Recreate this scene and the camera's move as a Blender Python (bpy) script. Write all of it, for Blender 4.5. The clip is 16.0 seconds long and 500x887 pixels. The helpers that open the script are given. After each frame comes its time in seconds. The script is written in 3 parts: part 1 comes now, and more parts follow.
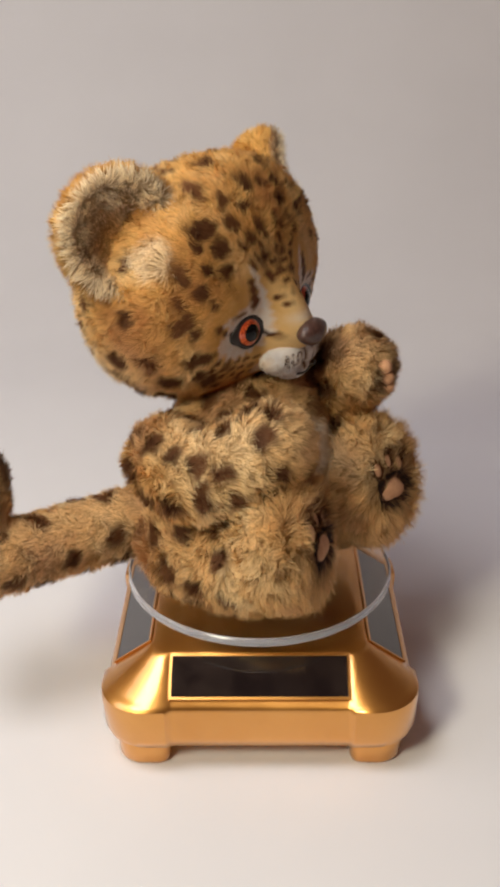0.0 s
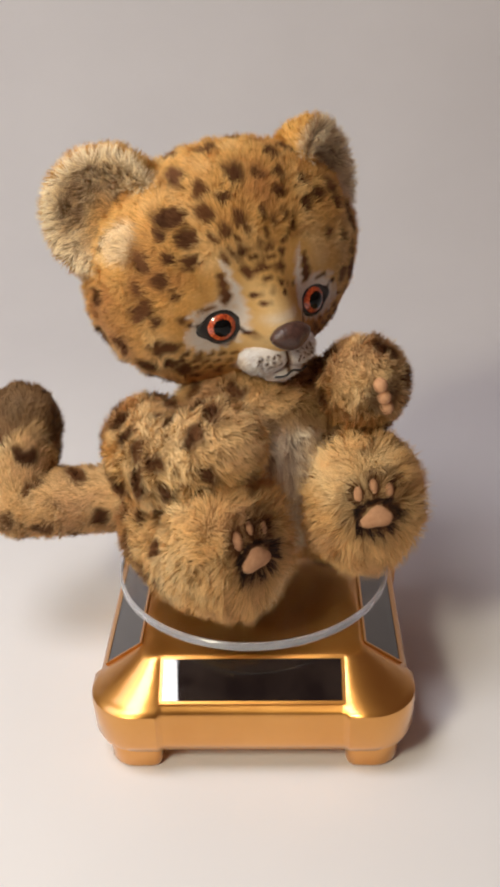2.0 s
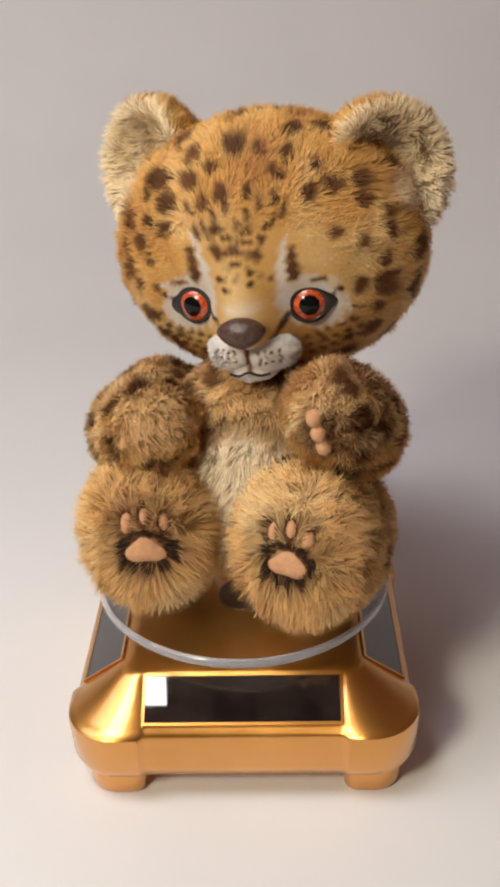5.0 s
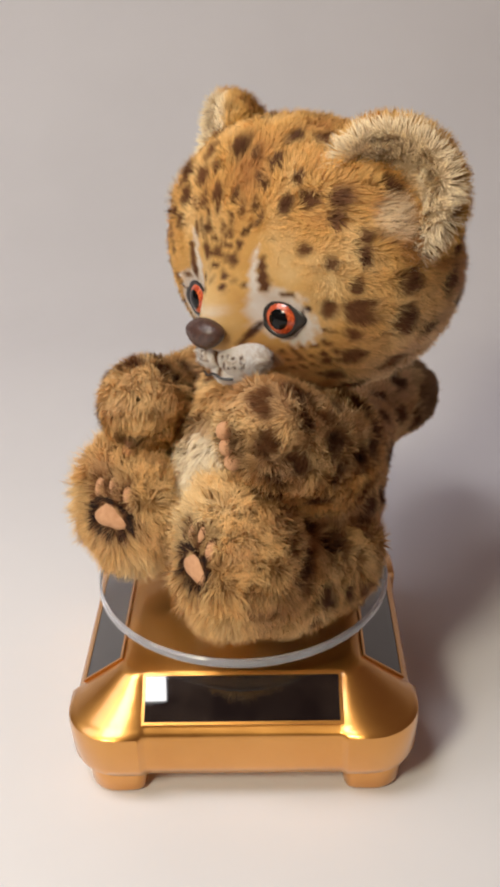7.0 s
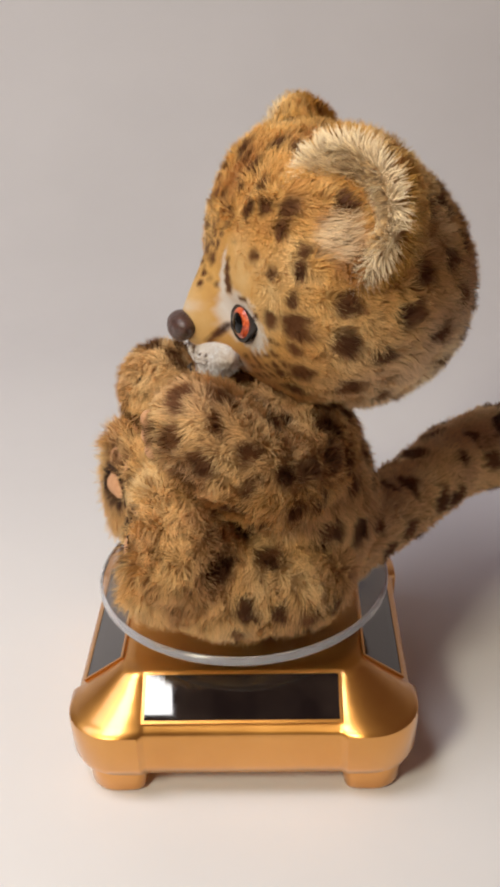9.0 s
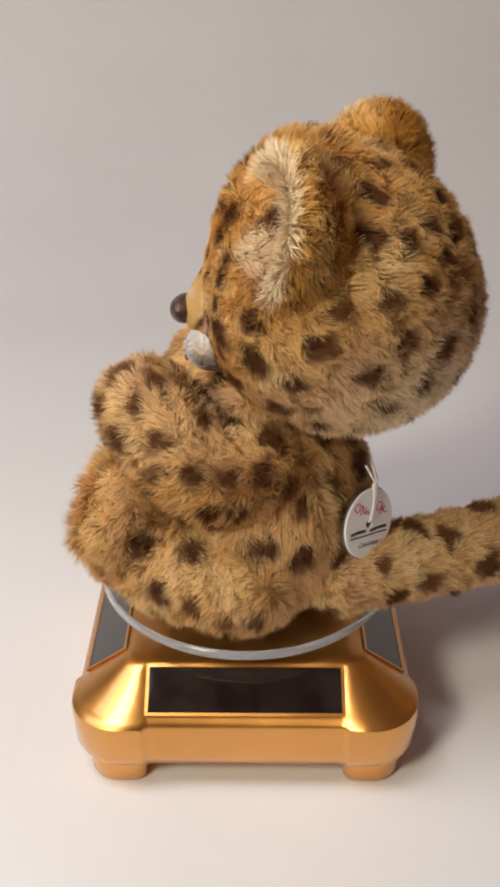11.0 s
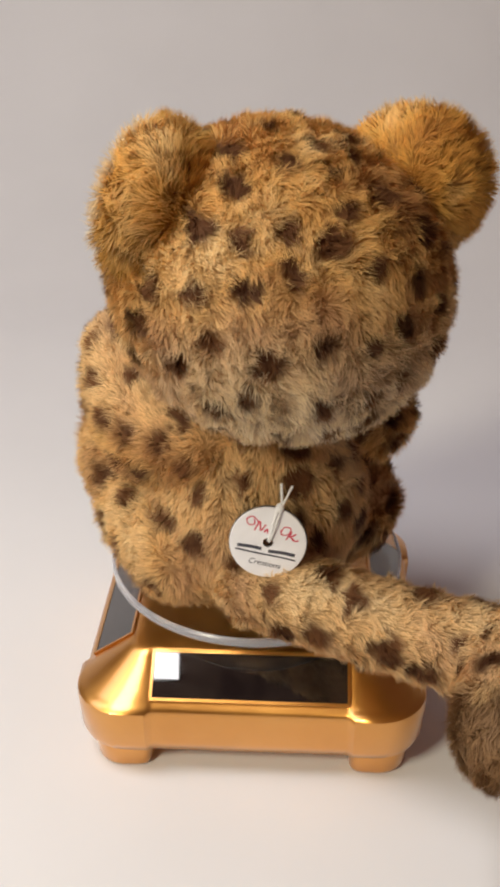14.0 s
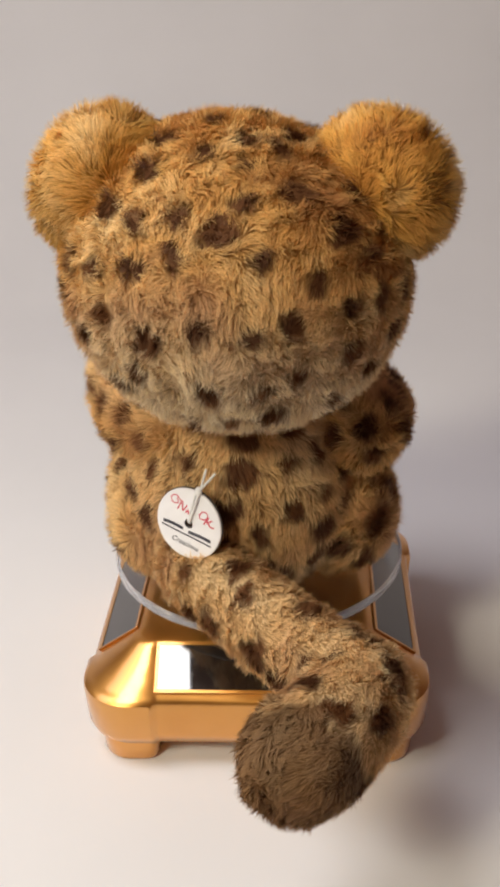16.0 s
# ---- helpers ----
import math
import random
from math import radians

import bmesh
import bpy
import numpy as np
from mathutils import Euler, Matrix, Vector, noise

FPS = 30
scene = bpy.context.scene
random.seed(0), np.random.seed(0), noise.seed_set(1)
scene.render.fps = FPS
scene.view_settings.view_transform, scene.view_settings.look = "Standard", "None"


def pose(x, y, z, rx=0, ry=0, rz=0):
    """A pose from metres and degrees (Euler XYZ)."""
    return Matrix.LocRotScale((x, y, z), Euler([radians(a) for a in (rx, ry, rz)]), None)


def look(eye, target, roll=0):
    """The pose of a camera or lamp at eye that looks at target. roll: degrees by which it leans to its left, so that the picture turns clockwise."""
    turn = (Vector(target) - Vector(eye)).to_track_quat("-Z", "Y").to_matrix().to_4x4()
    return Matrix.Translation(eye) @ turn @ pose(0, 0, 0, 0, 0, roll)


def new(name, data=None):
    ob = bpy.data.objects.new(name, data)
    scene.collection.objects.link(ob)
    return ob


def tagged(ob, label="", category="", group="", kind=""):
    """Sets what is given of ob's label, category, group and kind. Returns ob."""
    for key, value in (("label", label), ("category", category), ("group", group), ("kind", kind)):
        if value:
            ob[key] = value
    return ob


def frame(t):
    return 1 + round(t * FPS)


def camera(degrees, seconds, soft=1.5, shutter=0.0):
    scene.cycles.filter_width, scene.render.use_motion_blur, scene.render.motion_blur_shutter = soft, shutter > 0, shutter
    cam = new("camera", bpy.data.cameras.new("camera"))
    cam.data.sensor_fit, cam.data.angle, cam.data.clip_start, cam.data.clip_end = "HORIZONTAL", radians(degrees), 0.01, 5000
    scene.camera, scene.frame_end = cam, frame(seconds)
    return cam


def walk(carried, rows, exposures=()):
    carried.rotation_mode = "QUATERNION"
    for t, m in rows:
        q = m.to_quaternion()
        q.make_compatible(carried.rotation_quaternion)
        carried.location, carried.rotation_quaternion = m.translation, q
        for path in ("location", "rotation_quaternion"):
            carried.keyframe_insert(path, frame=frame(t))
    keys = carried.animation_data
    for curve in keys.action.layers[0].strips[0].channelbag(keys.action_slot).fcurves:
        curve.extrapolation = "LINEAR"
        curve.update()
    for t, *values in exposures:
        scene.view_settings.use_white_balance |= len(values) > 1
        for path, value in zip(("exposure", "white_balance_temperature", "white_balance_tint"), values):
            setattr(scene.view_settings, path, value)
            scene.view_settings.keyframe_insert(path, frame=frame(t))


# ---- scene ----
cam = camera(26.94, 16.0, soft=3.6)


def eye(x, y, z, down, turn, lean):
    """The camera's pose from millimetres and degrees."""
    return pose(x / 1000, y / 1000, z / 1000, 90 - down, 0, turn) @ pose(0, 0, 0, 0, 0, lean)


walk(cam, [
    (0, eye(1.3, -340.3, 260.8, 25.20, 0.75, -0.57)),
    (0.5, eye(4.4, -335.9, 264.4, 26.01, 1.15, -0.93)),
    (1, eye(7.3, -332.4, 266.9, 26.62, 1.48, -1.17)),
    (1.5, eye(9.7, -329.6, 268.2, 27.02, 1.78, -1.41)),
    (2, eye(12.6, -326.1, 266.6, 27.08, 2.21, -1.74)),
    (2.5, eye(14.8, -319.9, 262.5, 26.95, 2.54, -2.02)),
    (3, eye(16.1, -312.1, 258.7, 26.95, 2.60, -2.15)),
    (3.5, eye(16.6, -304.7, 255.8, 27.09, 2.50, -2.12)),
    (4, eye(15.0, -298.9, 253.3, 27.21, 2.20, -1.91)),
    (6.5, eye(10.9, -299.6, 257.9, 27.88, 1.28, -1.72)),
    (7, eye(12.0, -298.9, 257.0, 27.85, 1.59, -1.77)),
    (7.5, eye(12.3, -299.1, 255.5, 27.62, 1.67, -1.76)),
    (8, eye(11.7, -299.8, 254.3, 27.36, 1.56, -1.73)),
    (8.5, eye(12.7, -301.3, 253.2, 27.06, 1.70, -1.83)),
    (9, eye(15.0, -303.4, 252.0, 26.76, 2.13, -2.01)),
    (11.5, eye(0.6, -300.2, 259.8, 28.63, -0.01, 0.47)),
    (12, eye(4.2, -300.1, 259.3, 28.70, 0.82, 0.08)),
    (12.5, eye(7.4, -300.2, 258.3, 28.66, 1.50, -0.15)),
    (13, eye(9.5, -299.6, 257.5, 28.69, 2.09, -0.20)),
    (13.5, eye(11.5, -298.7, 256.8, 28.80, 2.63, -0.18)),
    (14, eye(13.7, -298.7, 255.6, 28.73, 3.05, -0.22)),
    (14.5, eye(14.9, -300.7, 253.8, 28.41, 3.23, -0.39)),
    (15, eye(16.4, -303.5, 251.7, 27.97, 3.48, -0.80)),
    (15.5, eye(18.1, -306.3, 249.2, 27.44, 3.75, -1.34)),
    (16, eye(17.6, -310.1, 246.0, 26.73, 3.61, -1.74)),
], exposures=[(0, 0.0), (16, 0.0)])

# The turntable's angle, degrees, at each time.
TURN = [(0, 57.0), (0.5, 50.6), (1, 44.2), (1.5, 37.7), (2, 31.2), (2.5, 24.6), (3, 17.9), (3.5, 11.1), (4, 4.0), (6.5, -37.6), (7, -44.5), (7.5, -51.4), (8, -58.2), (8.5, -65.2), (9, -72.3), (11.5, -113.7), (12, -121.1), (12.5, -128.3), (13, -135.2), (13.5, -142.0), (14, -148.4), (14.5, -154.6), (15, -160.6), (15.5, -166.4), (16, -172.0)]

# ---- world and lights ----
world = bpy.data.worlds.new("room_air")
scene.world = world
world.use_nodes = True
world.node_tree.nodes["Background"].inputs[0].default_value = (0.95, 0.45, 0.38, 1)
world.node_tree.nodes["Background"].inputs[1].default_value = 0.09


def area_lamp(name, place, target, wide, high, watts, colour):
    data = bpy.data.lights.new(name, "AREA")
    data.shape, data.size, data.size_y, data.energy, data.color = "RECTANGLE", wide, high, watts, colour
    ob = new(name, data)
    ob.matrix_world = look(place, target)
    return ob


# A soft lamp overhead to one side, a second before the toy on that side, and a cool fill added only to brighten the
# backdrop's left.
area_lamp("softbox_light", (-0.224, -0.178, 0.70), (-0.224, -0.146, 0.0), 0.25, 0.25, 2.35, (0.97, 0.95, 0.94))
area_lamp("front_light", (-0.46, -0.66, 0.69), (0, 0, 0.09), 0.19, 0.19, 5.8, (1.0, 0.925, 0.71))
area_lamp("backdrop_fill_light", (-1.0, -0.1, 1.2), (-0.3, 0.5, 0.3), 0.6, 0.6, 3.6, (0.90, 0.91, 1.0))


# ---- materials ----
def material(name):
    m = bpy.data.materials.new(name)
    m.use_nodes = True
    nt = m.node_tree
    return m, nt, nt.nodes["Principled BSDF"]


def add(nt, kind, **values):
    n = nt.nodes.new(kind)
    for k, v in values.items():
        n.inputs[k.replace("_", " ")].default_value = v
    return n


def ramp(nt, source, stops):
    n = nt.nodes.new("ShaderNodeValToRGB")
    while len(n.color_ramp.elements) < len(stops):
        n.color_ramp.elements.new(0.5)
    for e, (p, c) in zip(n.color_ramp.elements, stops):
        e.position, e.color = p, (*c, 1)
    nt.links.new(source, n.inputs[0])
    return n.outputs[0]


def blend(nt, factor, a, b, mode="MIX"):
    n = nt.nodes.new("ShaderNodeMix")
    n.data_type, n.blend_type = "RGBA", mode
    for socket, v in ((n.inputs[0], factor), (n.inputs[6], a), (n.inputs[7], b)):
        if isinstance(v, bpy.types.NodeSocket):
            nt.links.new(v, socket)
        elif isinstance(v, tuple):
            socket.default_value = (*v, 1)
        else:
            socket.default_value = v
    return n.outputs[2]


def grain(nt, scale, detail=4.0, coords="Object"):
    tc = nt.nodes.new("ShaderNodeTexCoord")
    n = add(nt, "ShaderNodeTexNoise", Scale=scale, Detail=detail)
    nt.links.new(tc.outputs[coords], n.inputs["Vector"])
    return n.outputs["Fac"]


def relief(nt, bsdf, height, strength, distance):
    n = add(nt, "ShaderNodeBump", Strength=strength, Distance=distance)
    nt.links.new(height, n.inputs["Height"])
    nt.links.new(n.outputs[0], bsdf.inputs["Normal"])


def plain(name, a, b, scale, rough, metal=0.0, bump=0.0, depth=0.0003):
    """Two tones in noise, with relief."""
    m, nt, p = material(name)
    g = grain(nt, scale)
    nt.links.new(ramp(nt, g, [(0.3, a), (0.7, b)]), p.inputs["Base Color"])
    p.inputs["Roughness"].default_value, p.inputs["Metallic"].default_value = rough, metal
    if bump:
        relief(nt, p, g, bump, depth)
    return m


def fur_material():
    """Plush: gold to cream, with dark spots and white marks from the coat's attribute, varied strand by strand."""
    m, nt, p = material("plush_fur")
    at = nt.nodes.new("ShaderNodeAttribute")
    at.attribute_name = "coat"
    sep = nt.nodes.new("ShaderNodeSeparateColor")
    nt.links.new(at.outputs["Color"], sep.inputs[0])
    geo = nt.nodes.new("ShaderNodeNewGeometry")
    big = grain(nt, 34.0, 4.0)
    gold = ramp(nt, big, [(0.32, (0.56, 0.23, 0.038)), (0.50, (0.81, 0.47, 0.115)), (0.68, (0.93, 0.70, 0.35))])
    c = blend(nt, sep.outputs[1], gold, (0.95, 0.83, 0.60))
    brown = ramp(nt, grain(nt, 60.0, 3.0), [(0.35, (0.115, 0.045, 0.018)), (0.65, (0.25, 0.108, 0.042))])
    c = blend(nt, sep.outputs[0], c, brown)
    over = nt.nodes.new("ShaderNodeMath")
    over.operation, over.use_clamp = "SUBTRACT", True
    nt.links.new(sep.outputs[0], over.inputs[0])
    over.inputs[1].default_value = 1.0
    c = blend(nt, over.outputs[0], c, (0.022, 0.015, 0.013))
    c = blend(nt, sep.outputs[2], c, (0.95, 0.96, 0.98))
    strand = ramp(nt, geo.outputs["Random Per Island"], [(0.0, (0.80, 0.77, 0.75)), (0.5, (1.0, 1.0, 1.0)), (1.0, (1.12, 1.12, 1.10))])
    c = blend(nt, 1.0, c, strand, "MULTIPLY")
    # Depth of the pile is painted in: shaded roots, tips brightened past their own colour.
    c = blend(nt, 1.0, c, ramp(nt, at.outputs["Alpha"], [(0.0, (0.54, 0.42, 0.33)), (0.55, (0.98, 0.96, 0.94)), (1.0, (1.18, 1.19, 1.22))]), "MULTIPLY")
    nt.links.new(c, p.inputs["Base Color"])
    p.inputs["Roughness"].default_value = 0.62
    p.inputs["Specular IOR Level"].default_value = 0.25
    tr = nt.nodes.new("ShaderNodeBsdfTranslucent")
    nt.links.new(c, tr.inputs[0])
    mix = nt.nodes.new("ShaderNodeMixShader")
    mix.inputs[0].default_value = 0.35
    nt.links.new(p.outputs[0], mix.inputs[1])
    nt.links.new(tr.outputs[0], mix.inputs[2])
    nt.links.new(mix.outputs[0], nt.nodes["Material Output"].inputs[0])
    return m


def gold_material():
    m, nt, p = material("gold_paint")
    fine, big = grain(nt, 2600.0, 2.0), grain(nt, 60.0)
    nt.links.new(ramp(nt, big, [(0.3, (0.71, 0.325, 0.068)), (0.7, (0.76, 0.365, 0.085))]), p.inputs["Base Color"])
    nt.links.new(ramp(nt, big, [(0.3, (0.29, 0.29, 0.29)), (0.7, (0.36, 0.36, 0.36))]), p.inputs["Roughness"])
    p.inputs["Metallic"].default_value = 0.92
    p.inputs["Coat Weight"].default_value, p.inputs["Coat Roughness"].default_value = 1.0, 0.14
    relief(nt, p, fine, 0.08, 0.0002)
    return m


def panel_material():
    """Dark solar glass with fine cell lines and smears."""
    m, nt, p = material("solar_glass")
    smear = grain(nt, 90.0, 6.0)
    nt.links.new(ramp(nt, smear, [(0.35, (0.006, 0.005, 0.005)), (0.75, (0.030, 0.022, 0.018))]), p.inputs["Base Color"])
    nt.links.new(ramp(nt, smear, [(0.4, (0.015, 0.015, 0.015)), (0.8, (0.06, 0.06, 0.06))]), p.inputs["Roughness"])
    p.inputs["Specular IOR Level"].default_value = 0.5
    p.inputs["Coat Weight"].default_value, p.inputs["Coat Roughness"].default_value, p.inputs["Coat IOR"].default_value = 1.0, 0.015, 1.7
    return m


def iris_material():
    m, nt, p = material("amber_iris")
    tc = nt.nodes.new("ShaderNodeTexCoord")
    ray = add(nt, "ShaderNodeTexNoise", Scale=1500.0, Detail=3.0)
    nt.links.new(tc.outputs["Object"], ray.inputs["Vector"])
    nt.links.new(ramp(nt, ray.outputs["Fac"], [(0.30, (0.16, 0.014, 0.004)), (0.5, (0.50, 0.060, 0.012)), (0.70, (0.85, 0.20, 0.05))]), p.inputs["Base Color"])
    p.inputs["Roughness"].default_value = 0.35
    p.inputs["Coat Weight"].default_value, p.inputs["Coat Roughness"].default_value = 1.0, 0.02
    return m


def clear(name, colour, rough, ior, through_it=1.0):
    m, nt, p = material(name)
    p.inputs["Base Color"].default_value = (*colour, 1)
    p.inputs["Transmission Weight"].default_value = through_it
    p.inputs["Roughness"].default_value, p.inputs["IOR"].default_value = rough, ior
    return m


FUR = fur_material()
GOLD = gold_material()
SOLAR = panel_material()
IRIS = iris_material()
ACRYLIC = clear("clear_acrylic", (0.97, 0.97, 0.99), 0.02, 1.49)
RIM = clear("acrylic_edge", (0.90, 0.90, 0.95), 0.18, 1.45, 0.78)
PAPER = plain("backdrop_paper", (0.79, 0.78, 0.80), (0.825, 0.815, 0.835), 9.0, 0.75, 0, 0.02, 0.0004)
LEATHER = plain("nose_leather", (0.045, 0.022, 0.018), (0.095, 0.047, 0.036), 900.0, 0.34, 0, 0.6, 0.0004)
SUEDE = plain("tan_suede", (0.50, 0.25, 0.125), (0.60, 0.33, 0.18), 500.0, 0.9, 0, 0.3)
BLACK = plain("black_rim", (0.010, 0.008, 0.007), (0.022, 0.016, 0.013), 300.0, 0.35)
PUPIL = plain("black_pupil", (0.003, 0.003, 0.003), (0.005, 0.005, 0.005), 300.0, 0.06)
PUPIL.node_tree.nodes["Principled BSDF"].inputs["Specular IOR Level"].default_value = 0.22
CARD = plain("white_card", (0.78, 0.77, 0.80), (0.84, 0.83, 0.86), 200.0, 0.45)
CARD_EDGE = plain("dark_card_edge", (0.06, 0.05, 0.05), (0.10, 0.08, 0.08), 300.0, 0.6)
THREAD = plain("white_thread", (0.70, 0.70, 0.70), (0.84, 0.84, 0.84), 1500.0, 0.7)
INK = plain("black_ink", (0.03, 0.03, 0.05), (0.05, 0.05, 0.07), 300.0, 0.6)
RED_INK = plain("red_ink", (0.55, 0.05, 0.09), (0.62, 0.08, 0.12), 300.0, 0.6)
STEEL = plain("steel", (0.5, 0.5, 0.5), (0.6, 0.6, 0.6), 300.0, 0.25, 1.0)
DARK = plain("dark_plastic", (0.05, 0.035, 0.025), (0.07, 0.05, 0.035), 200.0, 0.4)


# ---- mesh helpers (millimetres in, metres out) ----
def link(name, mesh, mat, parent, label=""):
    ob = new(name, mesh)
    mesh.materials.append(mat)
    ob.parent = parent
    return tagged(ob, label)


def part(name, bm, mat, parent, label="", smooth=True):
    mesh = bpy.data.meshes.new(name)
    bmesh.ops.recalc_face_normals(bm, faces=bm.faces)
    bmesh.ops.scale(bm, vec=(0.001, 0.001, 0.001), verts=bm.verts)
    bm.to_mesh(mesh)
    bm.free()
    if smooth:
        mesh.shade_smooth()
        mesh.set_sharp_from_angle(angle=radians(38))
    return link(name, mesh, mat, parent, label)


def loft(rings, cap_start=True, cap_end=True):
    """A bmesh through rings of equal length."""
    bm = bmesh.new()
    rows = [[bm.verts.new(v) for v in r] for r in rings]
    for a, b in zip(rows, rows[1:]):
        for i in range(len(a)):
            j = (i + 1) % len(a)
            bm.faces.new((a[i], a[j], b[j], b[i]))
    if cap_start:
        bm.faces.new(rows[0][::-1])
    if cap_end:
        bm.faces.new(rows[-1])
    return bm


def lathe(profile, n=96, **caps):
    return loft([[(r * math.cos(2 * math.pi * i / n), r * math.sin(2 * math.pi * i / n), z) for i in range(n)] for r, z in profile], **caps)


def ball(centre, radii, turn=(0, 0, 0), levels=3):
    bm = bmesh.new()
    bmesh.ops.create_icosphere(bm, subdivisions=levels, radius=1)
    m = Matrix.LocRotScale(centre, Euler([radians(a) for a in turn]), radii)
    bmesh.ops.transform(bm, matrix=m, verts=bm.verts)
    return bm


def cord(points, radius, n=8, steps=8):
    """A thin round cord through points."""
    p = curve_points(np.array(points, float), steps)
    return loft(tube_rings(p, np.full(len(p), radius), n))


def curve_points(p, steps):
    """Catmull-Rom through p."""
    q = np.vstack([2 * p[0] - p[1], p, 2 * p[-1] - p[-2]])
    out = []
    for i in range(1, len(q) - 2):
        for s in np.arange(steps) / steps:
            a, b, c, d = q[i - 1], q[i], q[i + 1], q[i + 2]
            out.append(0.5 * (2 * b + (c - a) * s + (2 * a - 5 * b + 4 * c - d) * s ** 2 + (3 * b - a - 3 * c + d) * s ** 3))
    return np.array(out + [p[-1]])


def tube_rings(p, r, n):
    t = np.gradient(p, axis=0)
    t /= np.linalg.norm(t, axis=1)[:, None]
    side = np.cross(t[0], (0.31, 0.2, 0.93))
    rings = []
    a = 2 * np.pi * np.arange(n) / n
    for k in range(len(p)):
        side = side - t[k] * (side @ t[k])
        side /= np.linalg.norm(side)
        up = np.cross(t[k], side)
        rings.append(p[k] + r[k] * (np.cos(a)[:, None] * side + np.sin(a)[:, None] * up))
    return rings


# ---- structure: table sweep and room ----
FLOOR = -2.4


def sweep():
    """A white paper sweep: flat on the table, bent up behind."""
    prof = [(-900, FLOOR), (-500, FLOOR), (-200, FLOOR), (0, FLOOR), (200, FLOOR)]
    for k in range(0, 19):
        a = radians(5 * k)
        prof.append((340 + 420 * math.sin(a), FLOOR + 420 * (1 - math.cos(a))))
    prof.append((760, 1500))
    bm = bmesh.new()
    xs = [-1300 + 100 * i for i in range(27)]
    top = [[bm.verts.new((x, y, z)) for x in xs] for y, z in prof]
    for a, b in zip(top, top[1:]):
        for i in range(len(xs) - 1):
            bm.faces.new((a[i], a[i + 1], b[i + 1], b[i]))
    ob = part("backdrop", bm, PAPER, None, "", True)
    ob.modifiers.new("thickness", "SOLIDIFY").thickness = -0.004
    return tagged(ob, "seamless white paper backdrop curving up behind the turntable", "backdrop", kind="structure")


sweep()


# ---- the solar turntable ----
def square(half, r, recess, z, flat=31.5, n=10):
    """A square outline with round corners and sides set back between them."""
    pts = []
    c = half - r
    for q in range(4):
        turn = q * math.pi / 2
        row = [(flat - 1.2, -half + recess), (flat, -half + recess * 0.75), (flat + 1.4, -half)] if recess else [(flat - 1.2, -half), (flat, -half), (flat + 1.4, -half)]
        row = [(-x, y) for x, y in row[::-1]] + [(0.0, -half + recess)] + row
        for i in range(n + 1):
            a = -math.pi / 2 + (math.pi / 2) * i / n
            row.append((c + r * math.cos(a), -c + r * math.sin(a)))
        # the corner's end lies on the next side; drop points that would double back
        seen = []
        for x, y in row:
            if not seen or math.hypot(x - seen[-1][0], y - seen[-1][1]) > -1:
                seen.append((x, y))
        for x, y in seen:
            pts.append((x * math.cos(turn) - y * math.sin(turn), x * math.sin(turn) + y * math.cos(turn), z))
    return pts


